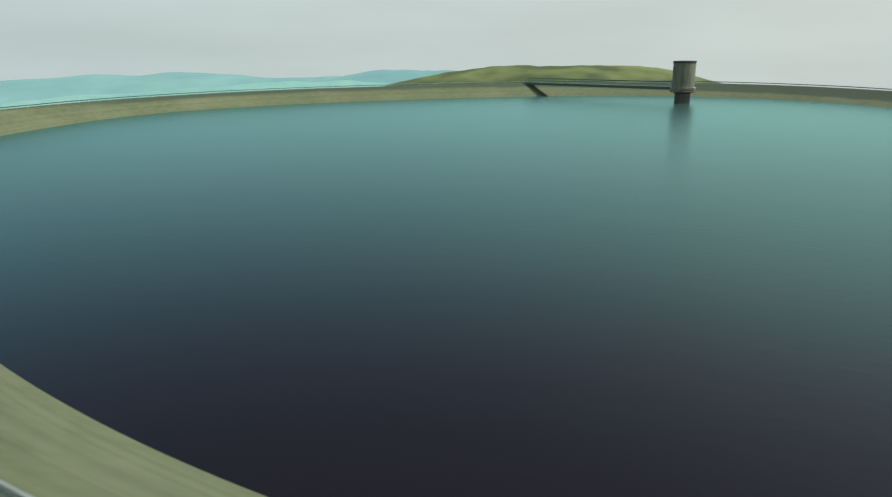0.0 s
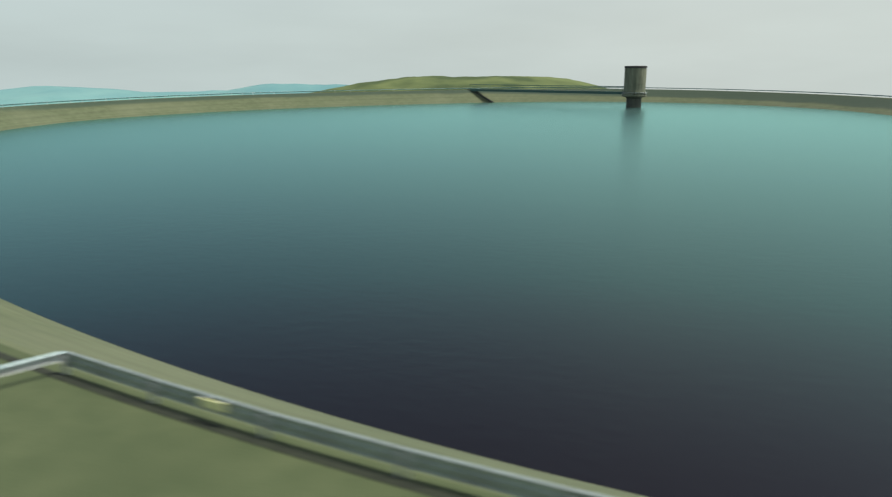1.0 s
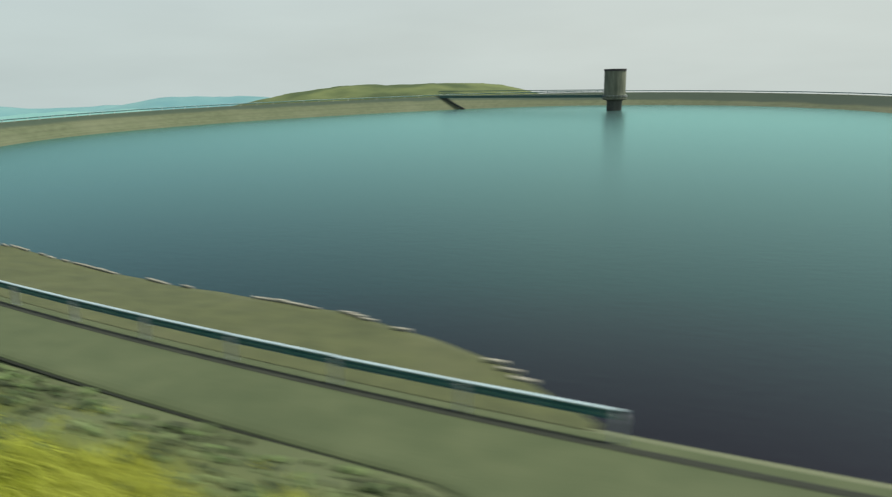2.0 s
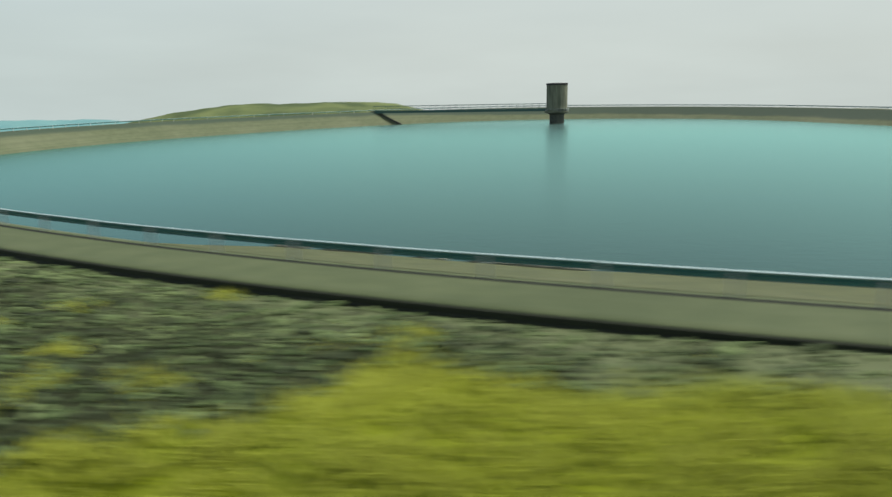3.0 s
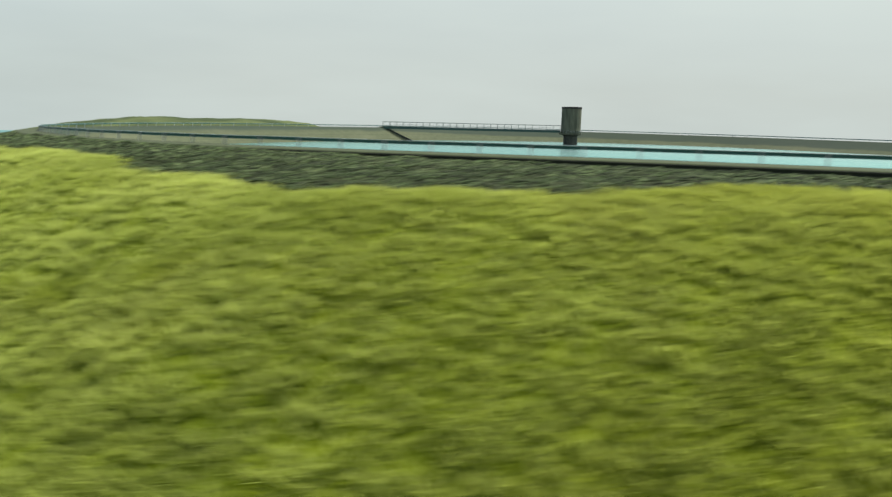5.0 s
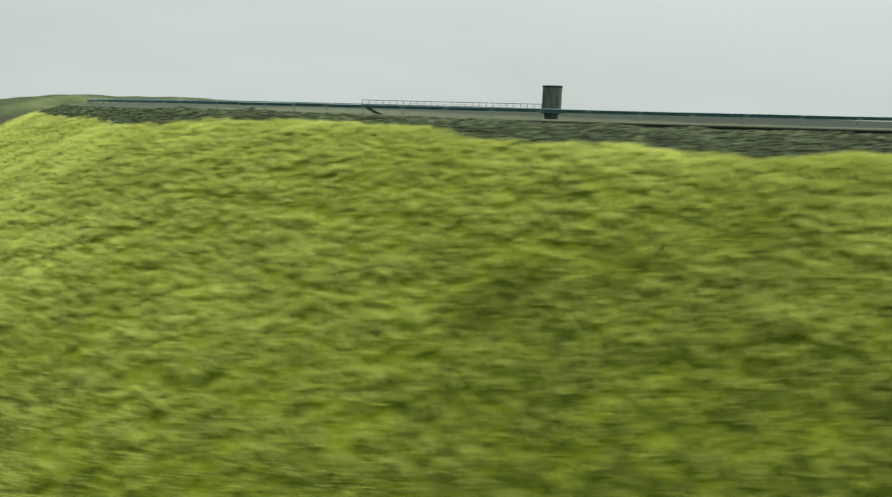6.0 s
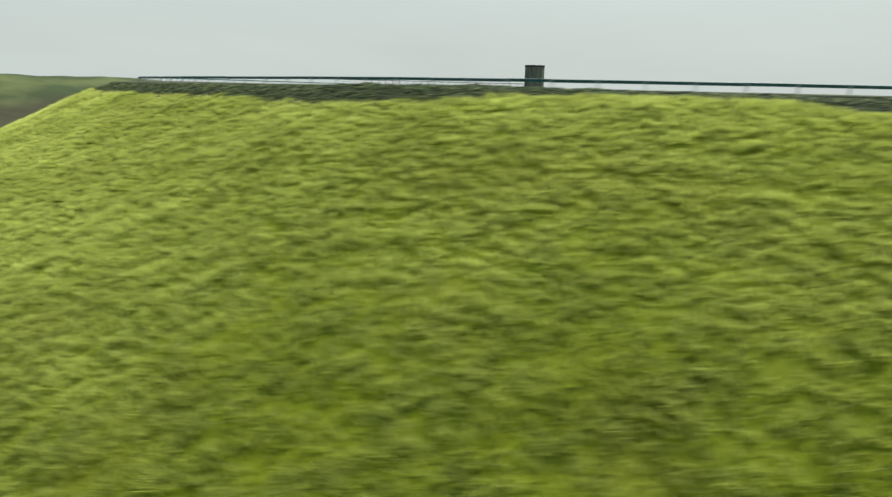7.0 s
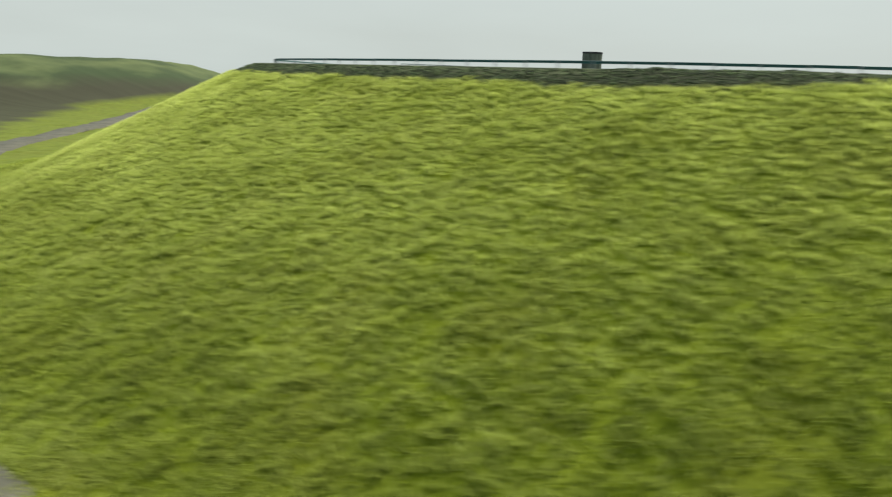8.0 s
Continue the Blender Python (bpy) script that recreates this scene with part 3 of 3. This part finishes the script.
def barrier(points, top, label, spacing=4.0, mat=SHADED_STEEL, cap_mat=SUNLIT_CAP, deep=0.78):
    """A barrier along a line of points: beams end to end, a post at each joint."""
    root = new("crash_barrier")
    root.location = (points[0][0], points[0][1], points[0][2])
    base = Vector(root.location)
    flat = [Vector(p) for p in points]
    reach = [0.0]
    for a, b in zip(flat, flat[1:]):
        reach.append(reach[-1] + (b - a).length)
    count = max(1, round(reach[-1] / spacing))
    xs, cum = np.array([tuple(v) for v in flat]), np.array(reach)
    at = [Vector([float(np.interp(s, cum, xs[:, c])) for c in range(3)]) for s in np.linspace(0, reach[-1], count + 1)]
    for n, (a, b) in enumerate(zip(at, at[1:])):
        length = round((b - a).length + 0.06, 2)
        if (length, mat.name) not in BEAMS:
            BEAMS[length, mat.name] = beam_mesh(length, mat, deep)
        if (length, cap_mat.name) not in CAPS:
            CAPS[length, cap_mat.name] = cap_mesh(length, cap_mat)
        ob = new("beam", BEAMS[length, mat.name])
        ob.parent = root
        mid = (a + b) / 2 - base
        yaw = math.degrees(math.atan2(b.y - a.y, b.x - a.x))
        ob.matrix_local = pose(mid.x, mid.y, mid.z + top + random.uniform(-0.012, 0.012), 0, -math.degrees(math.atan2(b.z - a.z, length)), yaw)
        cap = new("cap_rail", CAPS[length, cap_mat.name])
        cap.parent = ob
    for n, a in enumerate(at):
        b = at[min(n + 1, count)] - at[max(n - 1, 0)]
        ob = new("post", POST)
        ob.parent = root
        q = a - base
        yaw = math.degrees(math.atan2(b.y, b.x))
        ob.matrix_local = pose(q.x + 0.07 * math.sin(radians(yaw)), q.y - 0.07 * math.cos(radians(yaw)), q.z + top - 0.03, random.uniform(-1.5, 1.5), random.uniform(-1.5, 1.5), yaw)
    return tagged(root, label, "guard rail", group="barriers along the crest")


def crest_points(first, last, off=0.0):
    return [(*(CREST[i % N] + OUT[i % N] * off), CREST_Z[i % N] + 0.05) for i in range(first, last + 1)]


gate = station(32.9, -239.6)
wing = [(30.9, -245.4, 0.05), (31.8, -243.0, 0.05), (32.9, -240.1, 0.05)]
# The lighter steel puts the wing's sunlit side into the colour.
barrier(wing, 0.68, "short galvanised barrier wing turned away from the water", 2.8, STEEL)
barrier(crest_points(gate, gate + 190), 0.68, "galvanised corrugated crash barrier beside the reservoir road", 4.0, GREY_STEEL, CAP_STEEL, 1.4)
start = station(22.4, -239)
barrier(crest_points(start - 520, start), 0.80, "galvanised corrugated crash barrier along the curved crest")
barrier(crest_points(gate + 190, start - 520 + N), 0.80, "distant galvanised crash barrier round the far crest", 6.0)

# faded yellow board fixed to the barrier
board = new("marker_board")
i = station(39.4, -240.4)
board.location = (CREST[i][0], CREST[i][1], 0.05)
yaw = math.atan2(ALONG[i][1], ALONG[i][0])
board.rotation_euler = (0, 0, yaw)
part("panel", box(bmesh.new(), (0.85, 0.05, 0.26), (0, -0.16, 0.56), bevel=0.012), MARKER, board, "faded pale yellow panel")
for x in (-0.32, 0.32):
    part("bracket", box(bmesh.new(), (0.06, 0.16, 0.3), (x, -0.07, 0.55), bevel=0.008), STEEL, board)
tagged(board, "faded yellow marker board fixed to the crash barrier", "sign")


# ---- draw-off tower standing in the water ----
tower = new("intake_tower")
tower.location = (0, 0, WATER_Z)
tower.scale = (0.86, 0.86, 0.86)
Z0 = 5.43


def z_of(z):
    return z + Z0


part("stem", lathe(bmesh.new(), [(3.0, -7), (3.0, z_of(-1.9)), (3.3, z_of(-1.5))]), DARK_CONCRETE, tower, "narrow damp concrete stem in the water", smooth=False)
part("gallery", lathe(bmesh.new(), [(3.3, z_of(-1.5)), (4.9, z_of(-1.05)), (5.0, z_of(-0.95)), (5.0, z_of(-0.55)), (4.25, z_of(-0.5))]), CONCRETE, tower, "projecting pale concrete gallery")
part("shaft", lathe(bmesh.new(), [(4.27, z_of(-0.5)), (4.27, z_of(3.6)), (4.24, z_of(3.62)), (4.24, z_of(3.7)), (4.27, z_of(3.72)), (4.27, z_of(10.0))]), CONCRETE, tower, "round weathered concrete shaft")
part("roof_slab", lathe(bmesh.new(), [(4.28, z_of(10.0)), (4.4, z_of(10.05)), (4.42, z_of(10.12)), (4.42, z_of(10.72)), (4.3, z_of(10.8)), (0.5, z_of(10.9))]), ROOFING, tower, "dark flat roof slab")
for n in range(20):
    a = 2 * math.pi * n / 20
    bm = bmesh.new()
    bmesh.ops.create_cone(bm, cap_ends=True, segments=8, radius1=0.035, radius2=0.035, depth=1.05, matrix=Matrix.Translation((4.88 * math.cos(a), 4.88 * math.sin(a), z_of(-0.02))))
    part("railing_post", bm, STEEL, tower)
for h in (0.0, 0.5):
    bm = bmesh.new()
    lathe(bm, [(4.85, z_of(h)), (4.91, z_of(h)), (4.91, z_of(h + 0.05)), (4.85, z_of(h + 0.05))], 48)
    part("railing_ring", bm, STEEL, tower)
tagged(tower, "round grey concrete intake tower standing in the water", "water tower")

# ---- footbridge from the crest to the tower ----
start_b, end_b = Vector((-70.2, 17.5, 0)), Vector((-3.75, 0.95, 0))
bridge = new("footbridge")
bridge.location = (*start_b.xy, 0.3)
run = end_b - start_b
L = run.length
bridge.rotation_euler = (0, 0, math.atan2(run.y, run.x))
part("deck", box(bmesh.new(), (L, 2.0, 0.16), (L / 2, 0, 0.18), bevel=0.02), CONCRETE, bridge, "grey concrete deck")
for y in (-1.0, 1.0):
    bm = bmesh.new()
    box(bm, (L, 0.12, 0.9), (L / 2, y, -0.2))
    box(bm, (L, 0.36, 0.06), (L / 2, y, 0.25))
    box(bm, (L, 0.36, 0.06), (L / 2, y, -0.65))
    part("girder", bm, BRIDGE_PAINT, bridge, "dark green plate girder")
    part("handrail", box(bmesh.new(), (L, 0.2, 0.2), (L / 2, y, 1.95), bevel=0.02), BRIDGE_PAINT, bridge)
    part("mid_rail", box(bmesh.new(), (L, 0.05, 0.05), (L / 2, y, 1.1)), BRIDGE_PAINT, bridge)
rail_post = bmesh.new()
box(rail_post, (0.09, 0.09, 1.7), (0, 0, 1.05))
rp_mesh = bpy.data.meshes.new("railing_post")
rail_post.to_mesh(rp_mesh)
rail_post.free()
rp_mesh.materials.append(BRIDGE_PAINT)
for n in range(27):
    for y in (-1.0, 1.0):
        ob = new("railing_post", rp_mesh)
        ob.parent = bridge
        ob.location = (0.1 + n * (L - 0.2) / 26, y, 0)
part("abutment", box(bmesh.new(), (1.8, 2.5, 1.5), (-0.4, 0, -0.6), bevel=0.06), CONCRETE, bridge, "concrete abutment on the crest")
tagged(bridge, "long dark green steel footbridge from crest to tower", "bridge")

# stair down the lining below the bridge head
stair = new("inspection_stair")
a, b = Vector((-69.9, 17.2, 0.0)), Vector((-59.0, 14.5, -5.0))
stair.location = a
step = b - a
stair.rotation_euler = (0, 0, math.atan2(step.y, step.x))
run_l, fall = step.xy.length, step.z
tilt = Matrix.Rotation(-math.atan2(fall, run_l), 4, "Y")
for y in (-0.4, 0.4):
    part("cheek_wall", box(bmesh.new(), (step.length, 0.25, 0.55), (run_l / 2, y, fall / 2 + 0.15), tilt, bevel=0.03), DARK_CONCRETE, stair, "dark damp cheek wall")
tread = bmesh.new()
box(tread, (0.42, 0.6, 0.3), bevel=0.02)
tread_mesh = bpy.data.meshes.new("step")
tread.to_mesh(tread_mesh)
tread.free()
tread_mesh.materials.append(DARK_CONCRETE)
for n in range(33):
    ob = new("step", tread_mesh)
    ob.parent = stair
    ob.location = (0.3 + n * (run_l - 0.3) / 33, 0, 0.1 + fall * n / 33)
tagged(stair, "dark concrete inspection stair down the basin lining", "stairs")

# ---- far hills on the skyline, haze put into their colour ----
for cx, cy, length, heightz, name_seed in ((-2950, 1750, 1900, 36, 1), (-1900, 2700, 1500, 44, 2), (-2350, 1900, 1500, 8, 5)):
    verts, faces = [], []
    aim = math.atan2(cy, cx)
    for i in range(61):
        u = i / 60 * 2 - 1
        for j in range(13):
            v = j / 12 * 2 - 1
            env = max(0, 1 - u * u) ** 0.4 * max(0, 1 - v * v) ** 0.6
            h = -330 + env * (158 + heightz + 34 * fbm(u * 4 + name_seed * 7, v * 2, 1.3, 4))
            px, py = v * 420, u * length / 1.0
            verts.append((cx + px * math.cos(aim) - py * math.sin(aim), cy + px * math.sin(aim) + py * math.cos(aim), h + 55 * env))
    for i in range(60):
        for j in range(12):
            faces.append((i * 13 + j, i * 13 + j + 1, (i + 1) * 13 + j + 1, (i + 1) * 13 + j))
    tagged(mesh_object("backdrop", verts, faces, HAZY_FIELDS if name_seed == 5 else HAZY_HILLS, smooth=True), "hazy blue-green hills far off on the skyline", "hills", kind="structure")


# ---- gravel track round the foot of the bank ----


def track_line(count):
    pts = np.array(TRACK, float)
    t = np.linspace(0, len(pts) - 1.001, count)
    out = []
    for s in t:
        n = int(s)
        u = s - n
        a, b, c, d = (pts[min(max(n + o, 0), len(pts) - 1)] for o in (-1, 0, 1, 2))
        out.append(0.5 * (2 * b + (c - a) * u + (2 * a - 5 * b + 4 * c - d) * u * u + (3 * b - a - 3 * c + d) * u ** 3))
    return np.array(out)


flat = GROUND_VERTS


def height_at(x, y):
    near = np.argpartition((flat[:, 0] - x) ** 2 + (flat[:, 1] - y) ** 2, 3)[:3]
    return float(flat[near, 2].max())


line = track_line(150)
turn = np.gradient(line, axis=0)
turn /= np.linalg.norm(turn, axis=1, keepdims=True)
tv, tf = [], []
for n, (q, t) in enumerate(zip(line, turn)):
    zc = height_at(*q) + 0.4
    for off, dz in ((-4.8, -0.6), (-4.2, 0.0), (0, 0.1), (4.2, 0.0), (4.8, -0.6)):
        tv.append((q[0] - t[1] * off, q[1] + t[0] * off, zc + dz))
for n in range(149):
    for j in range(4):
        a = n * 5 + j
        tf.append((a, a + 5, a + 6, a + 1))
track = mesh_object("gravel_track", tv, tf, GRAVEL, smooth=True)
tagged(track, "pale grey gravel track round the foot of the bank", "track", kind="structure")


# ---- riprap on the berm ----
def ground_z(i, d):
    j = int(np.clip(np.searchsorted(DS, d) - 1, 0, w - 2))
    f = (d - DS[j]) / (DS[j + 1] - DS[j])
    return GZ[i, j] * (1 - f) + GZ[i, j + 1] * f, GT[i, j] * (1 - f) + GT[i, j + 1] * f


def rock_shape(rng):
    bm = bmesh.new()
    bmesh.ops.create_icosphere(bm, subdivisions=1, radius=0.5)
    sx, sy, sz = rng.uniform(0.8, 1.3), rng.uniform(0.7, 1.0), rng.uniform(0.45, 0.8)
    for v in bm.verts:
        k = rng.uniform(0.78, 1.15)
        v.co = Vector((max(-0.42, min(0.42, v.co.x * k)) * sx, max(-0.42, min(0.42, v.co.y * k)) * sy, max(-0.4, min(0.4, v.co.z * k)) * sz))
    vs = [tuple(v.co) for v in bm.verts]
    fs = [tuple(v.index for v in f.verts) for f in bm.faces]
    bm.free()
    return np.array(vs), fs


rng = random.Random(5)
SHAPES = [rock_shape(rng) for _ in range(9)]
SHAPE_MESH = []
for vs, fs in SHAPES:
    me = bpy.data.meshes.new("rock")
    me.from_pydata([tuple(v) for v in vs], [], fs)
    me.materials.append(ROCK)
    SHAPE_MESH.append(me)
ia, ib = station(-136, -80), station(52, -241)
spots = []
for n in range(120000):
    i = rng.randrange(ia, ib)
    d = ROAD_W + 0.25 + rng.random() ** 1.25 * 28
    if d > TURF_EDGE[i] + 6:
        continue
    z, t = ground_z(i, d)
    if t > rng.uniform(0.25, 0.75) or GD[i, int(np.searchsorted(DS, d))] * 0.6 > rng.random():
        continue
    spots.append((i, d, z, rng.uniform(0.12, 0.34) * (1.5 if rng.random() < 0.1 else 1)))
rv, rf, singles = [], [], 0
single_spots = []
for i, d, z, size in spots:
    q = CREST[i] + OUT[i] * (d + LAY_BY[i]) + ALONG[i] * rng.uniform(-0.35, 0.35)
    m = pose(q[0], q[1], z + size * 0.12, rng.uniform(-25, 25), rng.uniform(-25, 25), rng.uniform(0, 360))
    c = rng.randrange(9)
    if singles < 300 and size > 0.27 and -40 < q[0] < 0 and 4 < d < 15:
        single_spots.append((m, c, size))
        singles += 1
        continue
    vs, fs = SHAPES[c]
    r3, tr = np.array(m.to_3x3()), np.array(m.translation)
    o = len(rv)
    rv.extend((vs * size) @ r3.T + tr)
    rf.extend([tuple(a + o for a in f) for f in fs])
riprap = mesh_object("riprap", rv, rf, ROCK)
tagged(riprap, "loose grey lichened stones covering the bank top", "stones", kind="stuff")
for m, c, size in single_spots:
    ob = new("rock", SHAPE_MESH[c])
    ob.parent = riprap
    ob.matrix_local = m @ Matrix.Diagonal((size, size, size, 1))

# ---- tussock grass on the bank ----
gv, gf, gt = [], [], []
nprng = np.random.default_rng(11)


# narrow trodden sheep paths across the bank, bleached to straw, and dark tufts of rushes
SHEEP_PATHS = [
    [(-107.5, -211.0), (-103.3, -215.4), (-100.8, -217.2), (-98.4, -219.8), (-96.4, -221.7), (-94.2, -224.1), (-91.0, -227.3), (-88.0, -231.0)],
    [(-95.5, -217.5), (-91.1, -222.3), (-88.7, -225.0), (-87.6, -226.6), (-84.0, -231.0)],
    [(-103.5, -211.0), (-98.9, -215.9), (-95.0, -219.0)],
]
RUSHES = [(-95.0, -228.3, 1.5), (-93.0, -227.6, 1.1), (-89.6, -229.3, 1.2), (-84.5, -230.6, 1.0)]


def path_distance(x, y):
    best = 99.0
    for line in SHEEP_PATHS:
        for (ax, ay), (bx, by) in zip(line, line[1:]):
            ux, uy = bx - ax, by - ay
            f = min(1, max(0, ((x - ax) * ux + (y - ay) * uy) / (ux * ux + uy * uy)))
            best = min(best, math.hypot(x - ax - f * ux, y - ay - f * uy))
    return best


def tussock(x, y, z, scale, straw_and_light=1.0):
    """A clump of thin blades, combed over by the wind."""
    wind = nprng.normal(2.9, 1.0)
    n = 14
    # The bank's brighter western side is put into the straw tip colour here.
    pale = straw_and_light * (0.58 + 0.20 * min(1, max(0, (-60 - x) / 80))) * (1 + 0.5 * fbm(x + 90, y, 8.0, 3) + nprng.normal(0, 0.1))
    if -108 < x < -83 and -232 < y < -210:
        if path_distance(x, y) < 0.45:
            pale, scale = 1.0, scale * 0.6
        for rx, ry, size in RUSHES:
            if math.hypot(x - rx, y - ry) < size * (1 + 0.5 * fbm(x, y, 1.2, 2)):
                pale, scale = pale * 0.2, scale * 1.15
    a = wind + nprng.normal(0, 1.0, n)
    lean = nprng.uniform(0.4, 1.1, n) * scale
    h = nprng.uniform(0.28, 0.72, n) * scale
    wd = nprng.uniform(0.05, 0.11, n) * scale
    off = nprng.uniform(-0.9, 0.9, (n, 2)) * scale
    for k in range(n):
        ca, sa = math.cos(a[k]), math.sin(a[k])
        bx, by = x + off[k, 0], y + off[k, 1]
        o = len(gv)
        gv.extend([(bx - sa * wd[k], by + ca * wd[k], z - 0.03), (bx + sa * wd[k], by - ca * wd[k], z - 0.03), (bx + ca * lean[k], by + sa * lean[k], z + h[k])])
        gf.append((o, o + 1, o + 2))
        gt.extend((0.14 * straw_and_light, 0.14 * straw_and_light, pale))


ic = station(21, -238)
for n in range(165000):
    i = rng.randrange(ia - 60, ic + 30)
    d = rng.uniform(ROAD_W + 0.6, 64)
    z, t = ground_z(i, d)
    q = CREST[i] + OUT[i] * (d + LAY_BY[i]) + ALONG[i] * rng.uniform(-0.35, 0.35)
    if t < 0.2 and SWING[i] < 6 and rng.random() < 0.3 and fbm(q[0] + 40, q[1], 3.0, 2) > 0.1:
        tussock(q[0], q[1], z, rng.uniform(0.12, 0.22))
    if t < rng.uniform(0.35, 0.8) or (i - ic) / 30 > rng.random() or (d - 54) / 10 > rng.random():
        continue
    # Dimmer light down the bank is put into the tip colour here.
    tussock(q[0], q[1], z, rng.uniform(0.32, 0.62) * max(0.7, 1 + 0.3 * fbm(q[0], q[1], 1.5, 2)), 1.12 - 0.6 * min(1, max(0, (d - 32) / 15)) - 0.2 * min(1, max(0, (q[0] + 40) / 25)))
# single tufts among the stones of the berm
for tx, ty, size in ((-18.0, -233.6, 0.8), (-24.8, -237.0, 0.7), (-45.2, -228.5, 1.3), (-20.7, -238.5, 0.7), (-20.2, -240.5, 1.0), (-10.7, -237.7, 0.9), (-17.0, -240.5, 1.1), (-22.5, -234.9, 0.6), (-31.5, -231.5, 0.6)):
    i = station(tx, ty)
    for n in range(int(18 * size)):
        px, py = tx + rng.gauss(0, 0.55 * size), ty + rng.gauss(0, 0.4 * size)
        d = float((np.array([px, py]) - CREST[i]) @ OUT[i]) - LAY_BY[i]
        tussock(px, py, ground_z(i, max(d, ROAD_W + 0.3))[0], rng.uniform(0.25, 0.45))
grass = mesh_object("grass", gv, gf, BLADES)
tips = grass.data.attributes.new("tip", "FLOAT", "POINT")
tips.data.foreach_set("value", gt)
tagged(grass, "yellow-green tussock grass bent by wind on the bank", "grass", kind="stuff")
